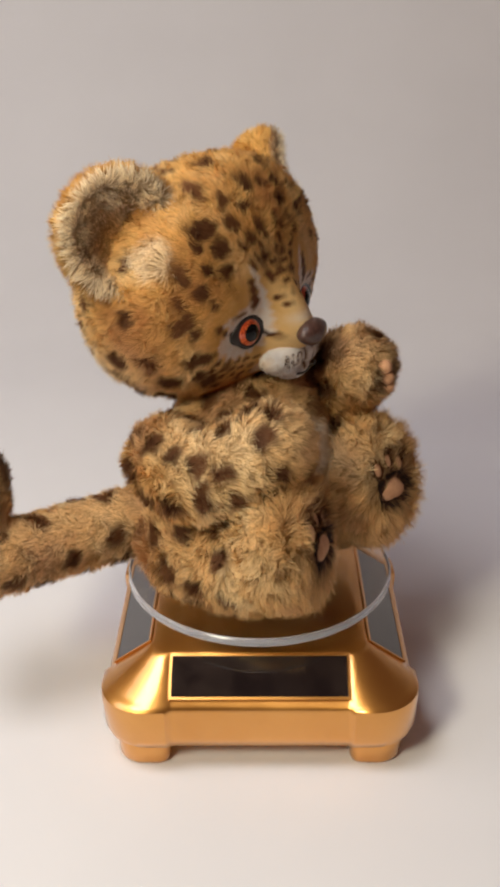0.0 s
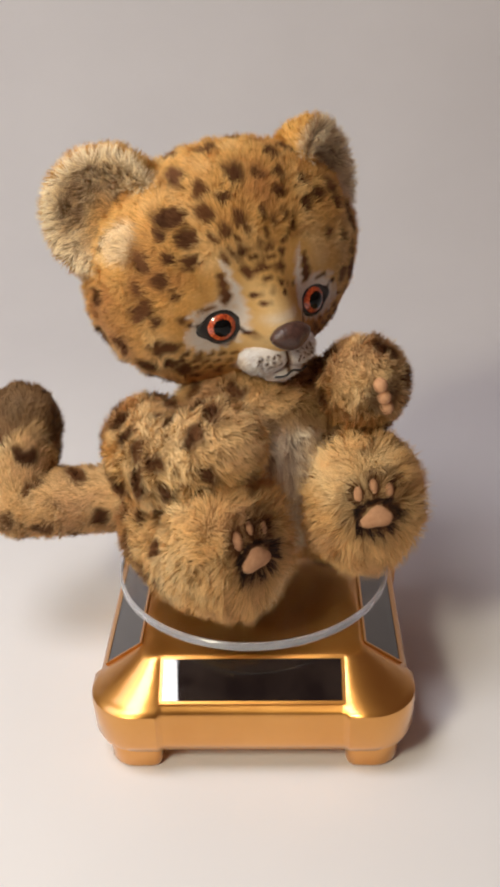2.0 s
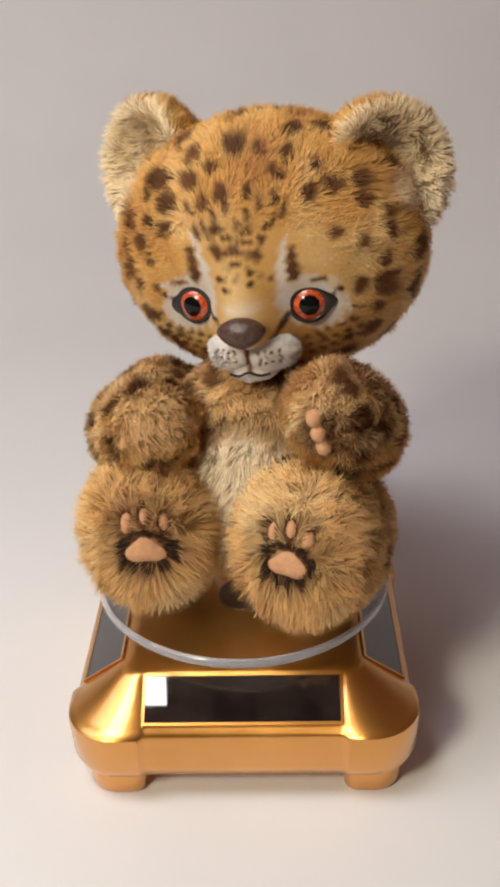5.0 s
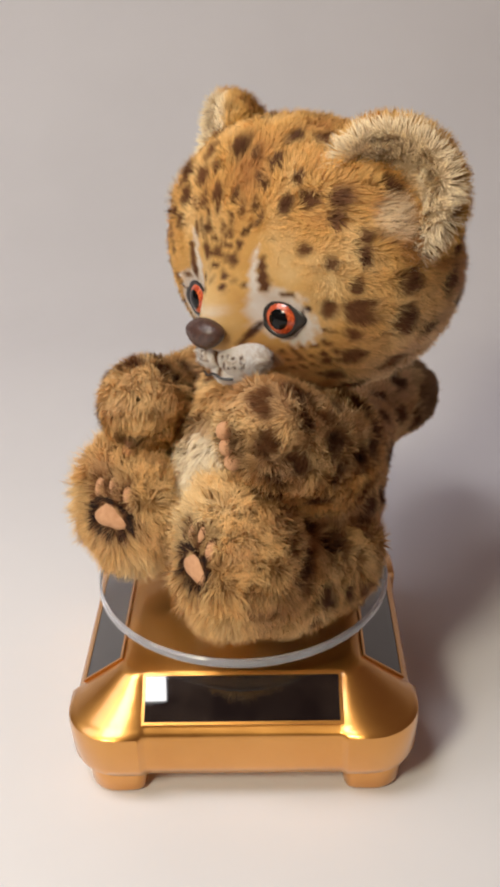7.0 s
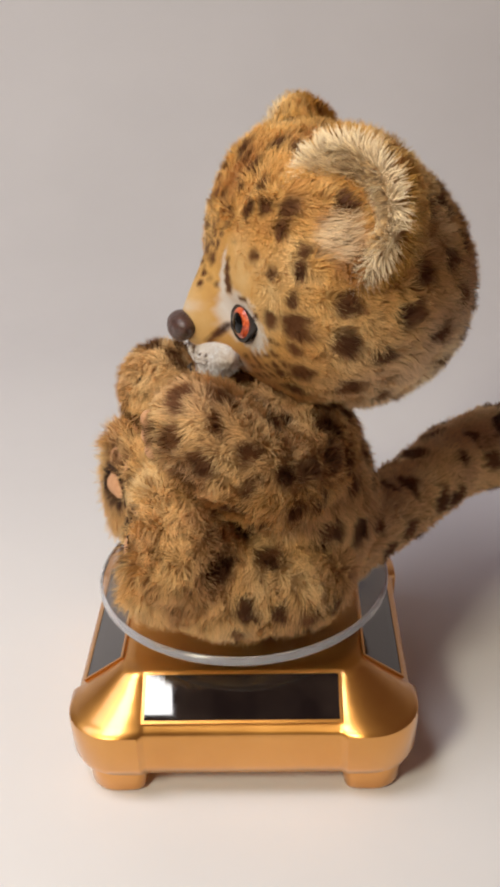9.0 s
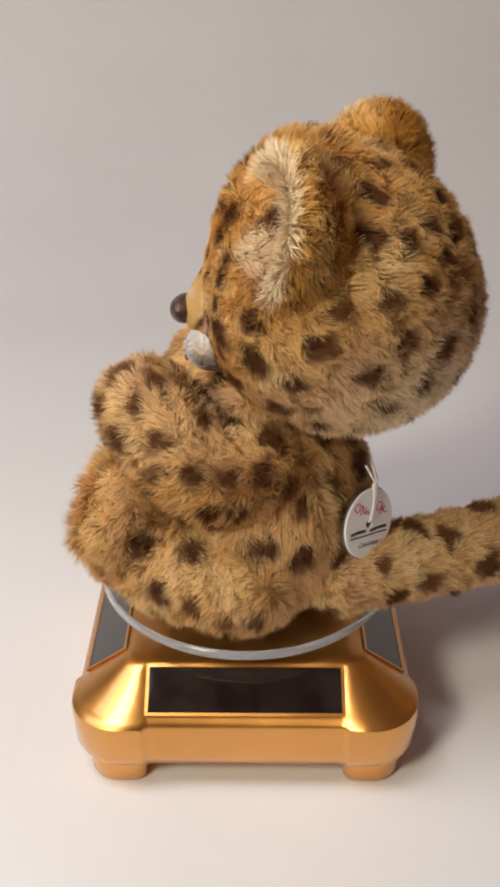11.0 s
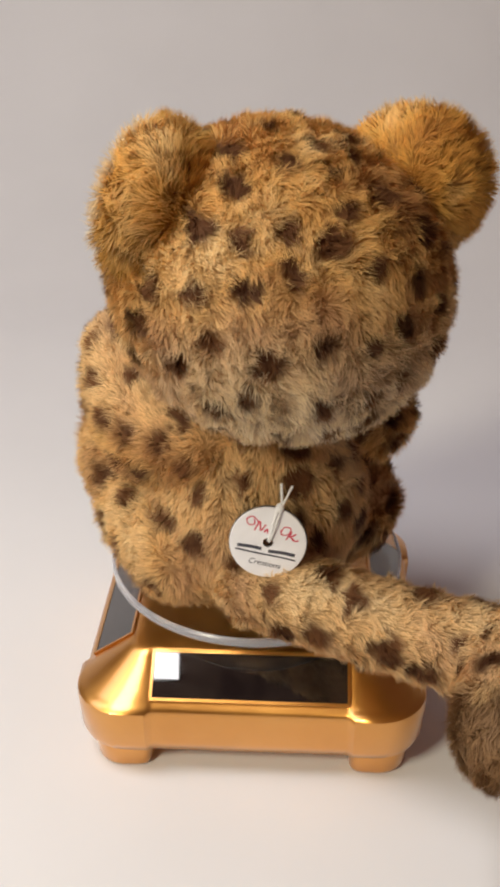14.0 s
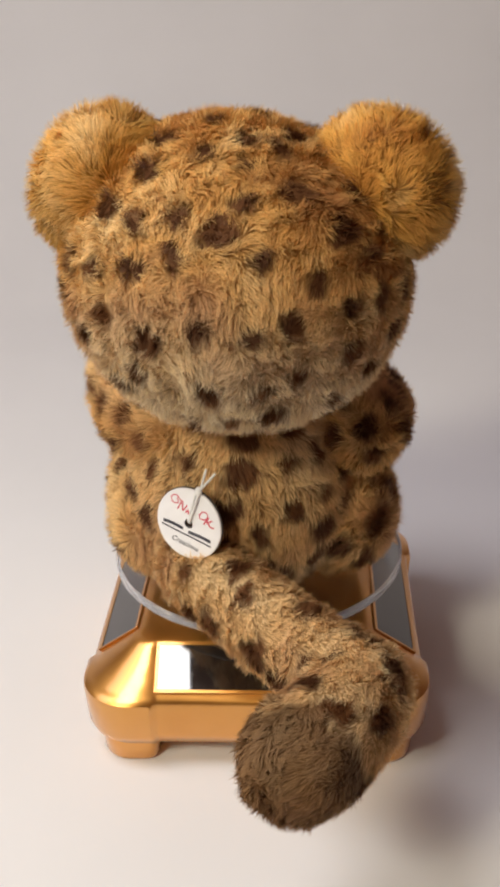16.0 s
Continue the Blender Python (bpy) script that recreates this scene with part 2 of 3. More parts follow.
def turntable():
    base = new("solar_turntable")
    tagged(base, "gold plastic solar turntable with dark panels and clear disc", "turntable")
    rings = [square(h, r, s, z, f) for z, h, r, s, f in (
        (5.6, 49.6, 12, 0.0, 31.5), (6.2, 51.4, 13, 0.4, 31.5), (7.6, 53.6, 14, 1.0, 31.5), (8.4, 54.0, 14.5, 1.2, 31.5), (9.0, 54.9, 15, 1.4, 31.5),
        (12, 56.0, 16, 1.8, 31.5), (23.0, 56.6, 16.6, 1.8, 31.5), (25.0, 56.4, 16.6, 1.8, 31.5), (26.0, 55.4, 16, 1.6, 31.5), (26.5, 54.2, 15.5, 1.4, 31.5),
        (27.4, 52.9, 15, 1.0, 31.5), (29.5, 49.7, 13.5, 1.0, 31.5), (33.0, 44.6, 10, 1.0, 31.2), (36.0, 40.4, 6.6, 1.0, 31.2), (36.9, 39.2, 6.0, 0.6, 31.2), (37.3, 37.6, 5.0, 0.0, 31.0), (37.4, 34.0, 2.5, 0.0, 30.0))]
    part("housing", loft(rings), GOLD, base, "satin gold painted plastic housing")
    # feet
    n = 28
    def foot_ring(half, z, sx, sy):
        out = []
        for i in range(n):
            a = 2 * math.pi * i / n
            c, s = math.cos(a), math.sin(a)
            e = 0.95 if c * sx > 0 and s * sy > 0 else 0.4
            out.append((math.copysign(abs(c) ** e, c) * half, math.copysign(abs(s) ** e, s) * half, z))
        return out
    for sx in (-1, 1):
        for sy in (-1, 1):
            bm = loft([foot_ring(h, z, sx, sy) for h, z in ((8.2, FLOOR), (9.0, FLOOR + 0.5), (9.5, FLOOR + 1.6), (9.9, 5.4), (9.9, 6.4))])
            bmesh.ops.translate(bm, vec=(sx * 41.6, sy * 41.6, 0), verts=bm.verts)
            part("foot", bm, GOLD, base, "gold plastic foot")
    # panels lie on the four slopes
    up = Vector((0, 12.4, 8.6)).normalized()
    out = Vector((0, -8.6, 12.4)).normalized()
    for q in range(4):
        m = Matrix.Rotation(q * math.pi / 2, 4, "Z")
        bm = bmesh.new()
        low = Vector((0, -52.0, 27.75))
        ring = []
        for x, s in ((-30.6, 0.6), (30.6, 0.6), (30.6, 15.0), (-30.6, 15.0)):
            ring.append((x, low + up * s))
        a = [bm.verts.new(m @ (v + Vector((x, 0, 0)) - out * 0.6)) for x, v in ring]
        b = [bm.verts.new(m @ (v + Vector((x, 0, 0)) + out * 0.55)) for x, v in ring]
        bm.faces.new(b)
        bm.faces.new(a[::-1])
        for i in range(4):
            bm.faces.new((a[i], a[(i + 1) % 4], b[(i + 1) % 4], b[i]))
        part("solar_panel", bm, SOLAR, base, "glossy black solar panel", False)
        bm = bmesh.new()
        for x0, x1, s0, s1 in ((-31.4, 31.4, -0.5, 0.5), (-31.4, 31.4, 15.1, 16.0), (-31.5, -30.7, 0.5, 15.1), (30.7, 31.5, 0.5, 15.1)):
            corners = [(x0, s0), (x1, s0), (x1, s1), (x0, s1)]
            a = [bm.verts.new(m @ (low + up * s + Vector((x, 0, 0)) - out * 0.6)) for x, s in corners]
            b = [bm.verts.new(m @ (low + up * s + Vector((x, 0, 0)) + out * 0.75)) for x, s in corners]
            bm.faces.new(b)
            for i in range(4):
                bm.faces.new((a[i], a[(i + 1) % 4], b[(i + 1) % 4], b[i]))
        part("panel_frame", bm, GOLD, base, "thin gold panel frame", False)
    part("spindle", lathe([(9.0, 37.3), (9.0, 38.4), (5.5, 38.8), (5.0, 47.3)], 40), DARK, base, "dark plastic spindle under the disc")
    disc = part("disc", lathe([(48.55, 47.5), (48.55, 50.6)], 160), ACRYLIC, base, "clear acrylic turning disc")
    part("rim", lathe([(48.6, 47.4), (49.2, 47.5), (49.6, 48.0), (49.6, 50.0), (49.2, 50.5), (48.6, 50.6), (48.6, 47.4)], 160, cap_start=False, cap_end=False), RIM, disc, "polished milky disc edge")
    part("hub_screw", lathe([(3.6, 50.65), (3.6, 51.2), (3.0, 51.6), (1.2, 51.6), (1.0, 51.1)], 24), STEEL, disc, "small steel screw")
    disc.visible_shadow = False
    return base, disc


TABLE, DISC = turntable()


# ---- the plush leopard cub ----
RNG = np.random.RandomState(7)
WAVES = RNG.normal(size=(3, 5, 3))
PHASE = RNG.uniform(0, 6.28, size=(3, 5))


def wobble(p, size):
    """A smooth vector noise of about unit size, with waves about so many millimetres long."""
    return np.stack([np.sin((p @ WAVES[k].T) * (3.6 / size) + PHASE[k]).sum(1) / 2.2 for k in range(3)], 1)


def unit(v):
    return v / np.maximum(np.linalg.norm(v, axis=-1, keepdims=True), 1e-9)


def smooth(a, b, x):
    s = np.clip((x - a) / (b - a), 0, 1)
    return s * s * (3 - 2 * s)


def ico(centre, radii, turn=(0, 0, 0), levels=5):
    bm = ball(centre, radii, turn, levels)
    bm.verts.index_update()
    v = np.array([x.co for x in bm.verts])
    f = np.array([[x.index for x in y.verts] for y in bm.faces])
    bm.free()
    return v, f


def tube(points, radii, n=28, steps=6):
    """A closed tube with round ends."""
    p = np.array(points, float)
    c = curve_points(p, steps)
    r = np.interp(np.linspace(0, len(p) - 1, len(c)), range(len(p)), radii)
    t0, t1 = unit(c[0] - c[1]), unit(c[-1] - c[-2])
    lead = [(c[0] + t0 * r[0] * math.sin(a), r[0] * math.cos(a)) for a in np.radians([86, 70, 50, 30, 12])]
    tail = [(c[-1] + t1 * r[-1] * math.sin(a), r[-1] * math.cos(a)) for a in np.radians([12, 30, 50, 70, 86])]
    c = np.vstack([[x[0] for x in lead], c, [x[0] for x in tail]])
    r = np.concatenate([[x[1] for x in lead], r, [x[1] for x in tail]])
    rings = tube_rings(c, r, n)
    v = np.vstack(rings)
    f = []
    for k in range(len(c) - 1):
        for i in range(n):
            j = (i + 1) % n
            a, b, d, e = k * n + i, k * n + j, (k + 1) * n + j, (k + 1) * n + i
            f += [(a, b, d), (a, d, e)]
    return v, np.array(f)


def join(*shapes):
    v, f, k = [], [], 0
    for a, b in shapes:
        v.append(a)
        f.append(b + k)
        k += len(a)
    return np.vstack(v), np.vstack(f)


def normals(v, f):
    n = np.zeros_like(v)
    fn = np.cross(v[f[:, 1]] - v[f[:, 0]], v[f[:, 2]] - v[f[:, 0]])
    for k in range(3):
        np.add.at(n, f[:, k], fn)
    return unit(n), fn


def scatter(v, gap, tries=900, keep=None):
    """Spot centres on a skin, no nearer to one another than gap."""
    out = []
    for i in RNG.randint(0, len(v), tries):
        p = v[i]
        if keep is not None and not keep(p):
            continue
        if all(np.sum((p - q) ** 2) > gap * gap for q in out):
            out.append(p)
    return np.array(out).reshape(-1, 3)


def spot_mask(p, centres, size, soft=1.3):
    """Uneven two-lobed spots, 0 to 1. size: one radius, or one for each centre."""
    best = np.full(len(p), 99.0)
    shake = wobble(p, 7.0)
    size = np.broadcast_to(size, (len(centres),))
    rs = np.random.RandomState(3)
    for c, s in zip(centres, size):
        for lobe in range(2):
            o = rs.normal(size=3)
            o = o / np.linalg.norm(o) * s * 0.62 * lobe
            r = s * (1.0 - 0.28 * lobe) * rs.uniform(0.8, 1.15)
            d = np.linalg.norm(p + shake * s * 0.22 - c - o, axis=1) - r
            best = np.minimum(best, d)
    return 1 - smooth(-soft, soft, best)


def segment(p, a, b, ra, rb, soft=0.6):
    """A tapered stroke from a to b, 0 to 1."""
    a, b = np.array(a, float), np.array(b, float)
    ab = b - a
    s = np.clip((p - a) @ ab / (ab @ ab), 0, 1)
    d = np.linalg.norm(p - a - s[:, None] * ab, axis=1) - (ra + (rb - ra) * s)
    return 1 - smooth(-soft, soft, d)


def furry(name, shape, parent, coat, length, comb, density=2.6, lie=0.75, width=0.42, label="", bare=None, floor=50.9):
    """A skin with strands: coat(p) gives spot, pale and white; length(p) millimetres; comb(p) where the pile lies."""
    v, f = shape
    vn, fn = normals(v, f)
    if np.sum(np.einsum("ij,ij->i", fn, v[f].mean(1) - v.mean(0))) < 0:
        f = f[:, ::-1]
        vn, fn = -vn, -fn
    area = np.linalg.norm(fn, axis=1) / 2
    count = int(area.sum() * density)
    rs = np.random.RandomState(len(v) + count)
    tri = rs.choice(len(f), count, p=area / area.sum())
    u, w = rs.rand(count), rs.rand(count)
    flip = u + w > 1
    u[flip], w[flip] = 1 - u[flip], 1 - w[flip]
    k = 1 - u - w
    a, b, c = f[tri].T
    p = v[a] * k[:, None] + v[b] * u[:, None] + v[c] * w[:, None]
    n = unit(vn[a] * k[:, None] + vn[b] * u[:, None] + vn[c] * w[:, None])
    if bare is not None:
        ok = ~bare(p)
        p, n = p[ok], n[ok]
        count = len(p)
    ln = length(p) * rs.uniform(0.62, 1.15, count)
    cb = comb(p) + 0.55 * wobble(p, 9.0) + 0.30 * wobble(p + 40, 3.5) + 0.18 * rs.normal(size=(count, 3))
    cb = cb - n * np.einsum("ij,ij->i", cb, n)[:, None]
    way = unit(n + lie * cb)
    side = unit(np.cross(way, n + 0.25 * rs.normal(size=(count, 3))))
    bend = unit(way + 0.5 * lie * cb - 0.15 * n + np.array((0, 0, -0.18)))
    wd = (width * rs.uniform(0.6, 1.2, count) * np.clip(ln / 3.0, 0.45, 1.0))[:, None]
    root = p - n * 0.3
    mid = root + way * (ln * 0.55)[:, None]
    tip = mid + bend * (ln * 0.5)[:, None]
    sv = np.stack([root - side * wd * 0.5, root + side * wd * 0.5, mid - side * wd * 0.42, mid + side * wd * 0.42, tip], 1).reshape(-1, 3)
    if floor is not None:
        sv[:, 2] = np.maximum(sv[:, 2], floor)
    o = len(v) + 5 * np.arange(count)[:, None]
    sf = np.concatenate([o + np.array([[0, 1, 3]]), o + np.array([[0, 3, 2]]), o + np.array([[2, 3, 4]])], 1).reshape(-1, 3)
    flat = np.einsum('ij,ij->i', np.cross(side, way), n) < 0
    turned_over = np.repeat(flat, 3)
    sf[turned_over] = sf[turned_over][:, ::-1]
    allv = np.vstack([v, sv]) * 0.001
    allf = np.vstack([f, sf]).astype(np.int32)
    spot, pale, white = coat(np.vstack([v, p]))
    shade = np.stack([spot, pale, white, np.ones_like(spot)], 1)
    shade = np.vstack([shade[: len(v)], np.repeat(shade[len(v):], 5, 0)])
    # Alpha drives the painted root-to-tip shading: skin 0.3, root 0, tip 1.
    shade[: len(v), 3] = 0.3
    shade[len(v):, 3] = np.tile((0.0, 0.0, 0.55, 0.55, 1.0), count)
    mesh = bpy.data.meshes.new(name)
    mesh.vertices.add(len(allv))
    mesh.vertices.foreach_set("co", allv.astype(np.float32).ravel())
    mesh.loops.add(allf.size)
    mesh.loops.foreach_set("vertex_index", allf.ravel())
    mesh.polygons.add(len(allf))
    mesh.polygons.foreach_set("loop_start", np.arange(0, allf.size, 3, dtype=np.int32))
    mesh.polygons.foreach_set("use_smooth", np.ones(len(allf), dtype=bool))
    mesh.update(calc_edges=True)
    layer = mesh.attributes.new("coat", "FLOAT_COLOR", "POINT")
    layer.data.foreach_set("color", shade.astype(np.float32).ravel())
    blade = unit(np.cross(side, way))
    blade *= np.sign(np.einsum("ij,ij->i", blade, n))[:, None]
    soft = unit(0.72 * n + 0.28 * blade)
    turned = mesh.attributes.new("custom_normal", "FLOAT_VECTOR", "POINT")
    turned.data.foreach_set("vector", np.vstack([vn, np.repeat(soft, 5, 0)]).astype(np.float32).ravel())
    return link(name, mesh, FUR, parent, label)


def zero(p):
    return np.zeros(len(p))


CUB = new("plush_leopard_cub")
tagged(CUB, "golden plush leopard cub with dark spots sitting on a turntable", "plush toy")
HEAD_AT = np.array((6.2, 24.8, 157.0))
LEAN = Euler((0, radians(-8.5), 0)).to_matrix()
LEAN_NP = np.array(LEAN)


def in_head(p):
    """Toy millimetres to the head's own, with the face to -y."""
    return (p - HEAD_AT) @ LEAN_NP


def from_head(q):
    return np.asarray(q, float) @ LEAN_NP.T + HEAD_AT


TUFTS = [(-36.0, 14.5, 175.0), (44.5, 15.5, 177.0)]
EYES = [(-18.6, -32.2, -7.4), (15.9, -32.2, -10.2)]


def head():
    v, f = ico((0, 0, 0), (1, 1, 1), levels=6)
    q = v * np.array((47.6, 43.6, 41.0))
    # the face is flatter than the back of the head
    fore = v[:, 1] < 0
    q[fore, 1] = -32.6 * np.abs(v[fore, 1]) ** 0.90
    front = smooth(0.1, 0.8, -v[:, 1])
    x, z = q[:, 0], q[:, 2]
    # the bridge: a wedge from the brow down to the nose, then back to the chin
    wedge = np.clip((11.0 - z) / 22.0, 0, 1) ** 1.2 * (1 - smooth(-15.0, -31.0, z))
    broad = 6.0 + 4.2 * smooth(6, -16, z)
    q[:, 1] -= front * 11.5 * wedge * np.exp(-np.abs((x + 1.7) / broad) ** 2.4)
    for ex, ey, ez in EYES:
        q[:, 1] += front * 3.0 * np.exp(-((x - ex) / 7.5) ** 2 - ((z - ez) / 7) ** 2)
    # the crown sits a little forward of the nape
    q[:, 1] -= 0.13 * q[:, 2] * (1 - front)
    v = from_head(q)
    rear = scatter(q, 10.6, 1500, lambda c: c[1] > -20 and not (c[2] > 24 and abs(c[0]) > 27) )
    face = scatter(q, 6.2, 2500, lambda c: c[1] <= -18 and math.hypot(abs(c[0]) - 18.5, c[2] + 7) > 12.5 and not (abs(c[0]) < 17 and c[2] < -2))
    rear_size = RNG.uniform(2.9, 4.3, len(rear))
    face_size = np.array([0.9 + 1.8 * min(1, max(0, (math.hypot(c[0], c[2] + 9) - 17) / 24)) for c in face]) * RNG.uniform(0.75, 1.2, len(face))

    def coat(p):
        q = in_head(p)
        q = q + 0.10 * np.random.RandomState(11).normal(size=q.shape)
        spot = np.maximum(spot_mask(q, rear, rear_size), spot_mask(q, face, face_size, 0.8))
        white = zero(p)
        fr = smooth(10, 22, -q[:, 1])
        for k, (ex, ey, ez) in enumerate(EYES):
            s = 1 if k else -1
            u, w = (q[:, 0] - ex) * s, q[:, 2] - ez
            ring = np.hypot((u - 1.6 + 0.12 * w) / 9.4, (w - 0.1 + 0.10 * u) / 7.9)
            white = np.maximum(white, (1 - smooth(0.88, 1.10, ring + 0.10 * np.sin(u * 2.1) )) * fr)
            white = np.maximum(white, segment(q * (1, 0, 1), (ex - 6.6 * s, 0, ez + 3), (ex - 5.6 * s, 0, ez + 13.0), 1.7, 1.2, 0.5) * fr)
            white = np.maximum(white, segment(q * (1, 0, 1), (ex - 5.6 * s, 0, ez + 13.0), (ex - 3.6 * s, 0, ez + 21.5), 1.2, 0.35, 0.4) * fr)
            white = np.maximum(white, segment(q * (1, 0, 1), (ex - 1 * s, 0, ez + 8.6), (ex + 9.5 * s, 0, ez + 6.4), 1.7, 0.6, 0.7) * fr)
            spot *= 1 - (1 - smooth(1.0, 1.4, ring)) * fr
            spot *= 1 - segment(q * (1, 0, 1), (ex - 2.4 * s, 0, ez + 6.0), (ex + 0.6 * s, 0, ez + 18.0), 6.0, 5.0, 1.0) * fr
            spot = np.maximum(spot, segment(q * (1, 0, 1), (ex - 2.4 * s, 0, ez + 9.4), (ex - 2.2 * s, 0, ez + 17.4), 2.2, 1.2, 0.5) * fr)
            spot = np.maximum(spot, segment(q * (1, 0, 1), (ex + 7 * s, 0, ez - 1), (ex + 15 * s, 0, ez - 4), 0.9, 0.5, 0.6) * fr)
            white *= 1 - segment(q * (1, 0, 1), (ex - 2.4 * s, 0, ez + 9.4), (ex - 2.2 * s, 0, ez + 17.4), 2.1, 1.1, 0.4) * fr
            lash = segment(q * (1, 0, 1), (ex + 5.4 * s, 0, ez + 1.5), (ex + 10.5 * s, 0, ez + 3.4), 1.0, 0.3, 0.4) * fr
            tear = segment(q * (1, 0, 1), (ex - 5.2 * s, 0, ez - 1.6), (ex - 8.4 * s, 0, ez - 4.4), 1.0, 0.3, 0.4) * fr
            spot = np.maximum(spot, 1.8 * np.maximum(lash, tear))
            white *= 1 - np.maximum(lash, tear)
            arch = segment(q * (1, 0, 1), (ex + 2.4 * s, 0, ez + 7.6), (ex + 6.4 * s, 0, ez + 7.0), 1.1, 0.7, 0.4) * fr
            spot, white = np.maximum(spot, arch), white * (1 - arch)
        flat = q * (1, 0, 1)
        # dark hairs fan up from between the eyes; fine dots on the nose and under the eyes
        for j in range(-4, 5):
            spot = np.maximum(spot, fr * segment(flat, (1.4 * j - 1.6, 0, 3 + 0.5 * abs(j)), (2.2 * j - 1.4, 0, 12 + 1.5 * ((j * 5) % 3)), 0.25, 0.62, 0.25))
            spot = np.maximum(spot, fr * segment(flat, (3.3 * j - 1, 0, 14.5 + 2.6 * ((j * 7) % 3)), (3.6 * j - 1, 0, 16.5 + 2.6 * ((j * 7) % 3)), 0.9, 0.7, 0.6))
        for k, (ex, ey, ez) in enumerate(EYES):
            s = 1 if k else -1
            for row in range(3):
                for i in range(5):
                    c = (ex + s * (3.6 * i - 3 + 1.2 * (row % 2)), 0, ez - 10.5 - 3.0 * row + 0.8 * i)
                    spot = np.maximum(spot, fr * segment(flat, c, (c[0] + s * 0.9, 0, c[2] - 0.3), 0.75 + 0.10 * i, 0.6, 0.4))
            for row in range(3):
                for i in range(3):
                    c = (-1.6 + s * (3.2 + 1.7 * i), 0, -1.6 + 1.9 * row + 0.5 * i)
                    spot = np.maximum(spot, 1.5 * fr * segment(flat, c, (c[0], 0, c[2] + 0.3), 0.40, 0.40, 0.2))
            spot = np.maximum(spot, fr * segment(flat, (ex - 6.0 * s, 0, ez - 1.5), (ex - 9.8 * s, 0, ez - 6.5), 0.9, 0.4, 0.4))
        pale = 0.52 * smooth(8, -34, q[:, 2]) * smooth(-30, 10, q[:, 1]) + 0.38 * smooth(5, 36, q[:, 1]) * smooth(24, -20, q[:, 2]) + 0.12
        pale = np.maximum(pale, 0.2 * fr * np.exp(-(q[:, 0] / 7) ** 2 - ((q[:, 2] + 3) / 6) ** 2))
        for c in TUFTS:
            near = 1 - smooth(4.5, 9.0, np.linalg.norm(in_head(np.array([c])) - q, axis=1))
            pale, spot = np.maximum(pale, 0.75 * near), spot * (1 - near)
        white = np.maximum(white, fr * 0.6 * np.exp(-((q[:, 0] + 1.7) / 6) ** 4 - ((q[:, 2] + 6.4) / 1.4) ** 2))
        white = np.maximum(white, 0.9 * fr * (1 - smooth(0.8, 1.15, np.hypot((q[:, 0] + 2) / 13.0, (q[:, 2] + 23.2) / 5.0))))
        spot *= 1 - smooth(0.3, 0.7, white)
        white *= np.random.RandomState(23).uniform(0.78, 1.0, len(white))
        return spot, pale, white

    def length(p):
        q = in_head(p)
        near = np.sqrt((q[:, 0] / 1.25) ** 2 + (q[:, 2] + 9) ** 2)
        tuft = sum(1 - smooth(4.5, 9.0, np.linalg.norm(in_head(np.array([c])) - q, axis=1)) for c in TUFTS)
        return np.where(q[:, 1] < 0, 0.75 + 3.4 * smooth(15, 42, near), 4.2) + 1.8 * tuft

    def comb(p):
        q = in_head(p)
        away = q - np.array((0, -43, -9))
        return unit(away) @ LEAN_NP.T * 1.1 + np.array((0, 0, -0.25))

    def bare(p):
        q = in_head(p)
        out = np.zeros(len(p), bool)
        for ex, ey, ez in EYES:
            out |= (np.hypot((q[:, 0] - ex), (q[:, 2] - ez)) < 5.6) & (q[:, 1] < -20)
        return out

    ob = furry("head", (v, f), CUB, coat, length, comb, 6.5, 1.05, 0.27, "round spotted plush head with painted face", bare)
    eyes(ob)
    snout(ob)
    return ob


def placed(bm, matrix):
    bmesh.ops.transform(bm, matrix=matrix, verts=bm.verts)
    return bm


def head_matrix(local, turn=(0, 0, 0)):
    return Matrix.Translation(Vector(HEAD_AT)) @ LEAN.to_4x4() @ Matrix.Translation(local) @ Euler([radians(a) for a in turn]).to_matrix().to_4x4()


def eyes(parent):
    for k, (ex, ey, ez) in enumerate(EYES):
        s = 1 if k else -1
        m = head_matrix((ex, ey + 4.6, ez), (90 - 4, 0, 14 * s))
        # local z looks out of the eye
        dome = [(r, math.sqrt(6.6 ** 2 - r * r) - 3.3) for r in (5.3, 5.0, 4.6, 4.2, 3.8, 3.4, 3.0, 2.6, 2.2, 1.8, 1.4, 1.0, 0.6, 0.25)]
        eyeball = part("eye", placed(lathe([(5.7, -2.5), (5.7, -0.4), (5.3, 0.6), (5.0, 0.99), (4.7, 1.30)], 48, cap_end=False), m), PUPIL, parent, "glossy amber glass eye")
        part("iris", placed(lathe([(r, z) for r, z in dome if 2.9 < r < 5.35], 56, cap_start=False, cap_end=False), m), IRIS, eyeball, "orange iris")
        part("pupil", placed(lathe([(r, z) for r, z in dome if r < 3.5], 40, cap_start=False), m), PUPIL, eyeball, "black pupil")
        rim = []
        for i in range(48):
            a = 2 * math.pi * i / 48
            rim.append((math.cos(a), math.sin(a)))
        rings = []
        for j in range(10):
            b = 2 * math.pi * j / 10
            rings.append([((5.25 + 1.05 * math.cos(b) + (2.2 * max(0, abs(c) - 0.84) / 0.16) * (1 + math.cos(b)) * 0.5) * c, (4.95 + (1.3 if sn > 0 else 0.8) * math.cos(b)) * sn, 0.9 + 0.8 * math.sin(b)) for c, sn in rim])
        bm = loft(rings + [rings[0]], False, False)
        bmesh.ops.remove_doubles(bm, verts=bm.verts, dist=1e-5)
        part("eyelid", placed(bm, m), BLACK, parent, "black painted eye rim")


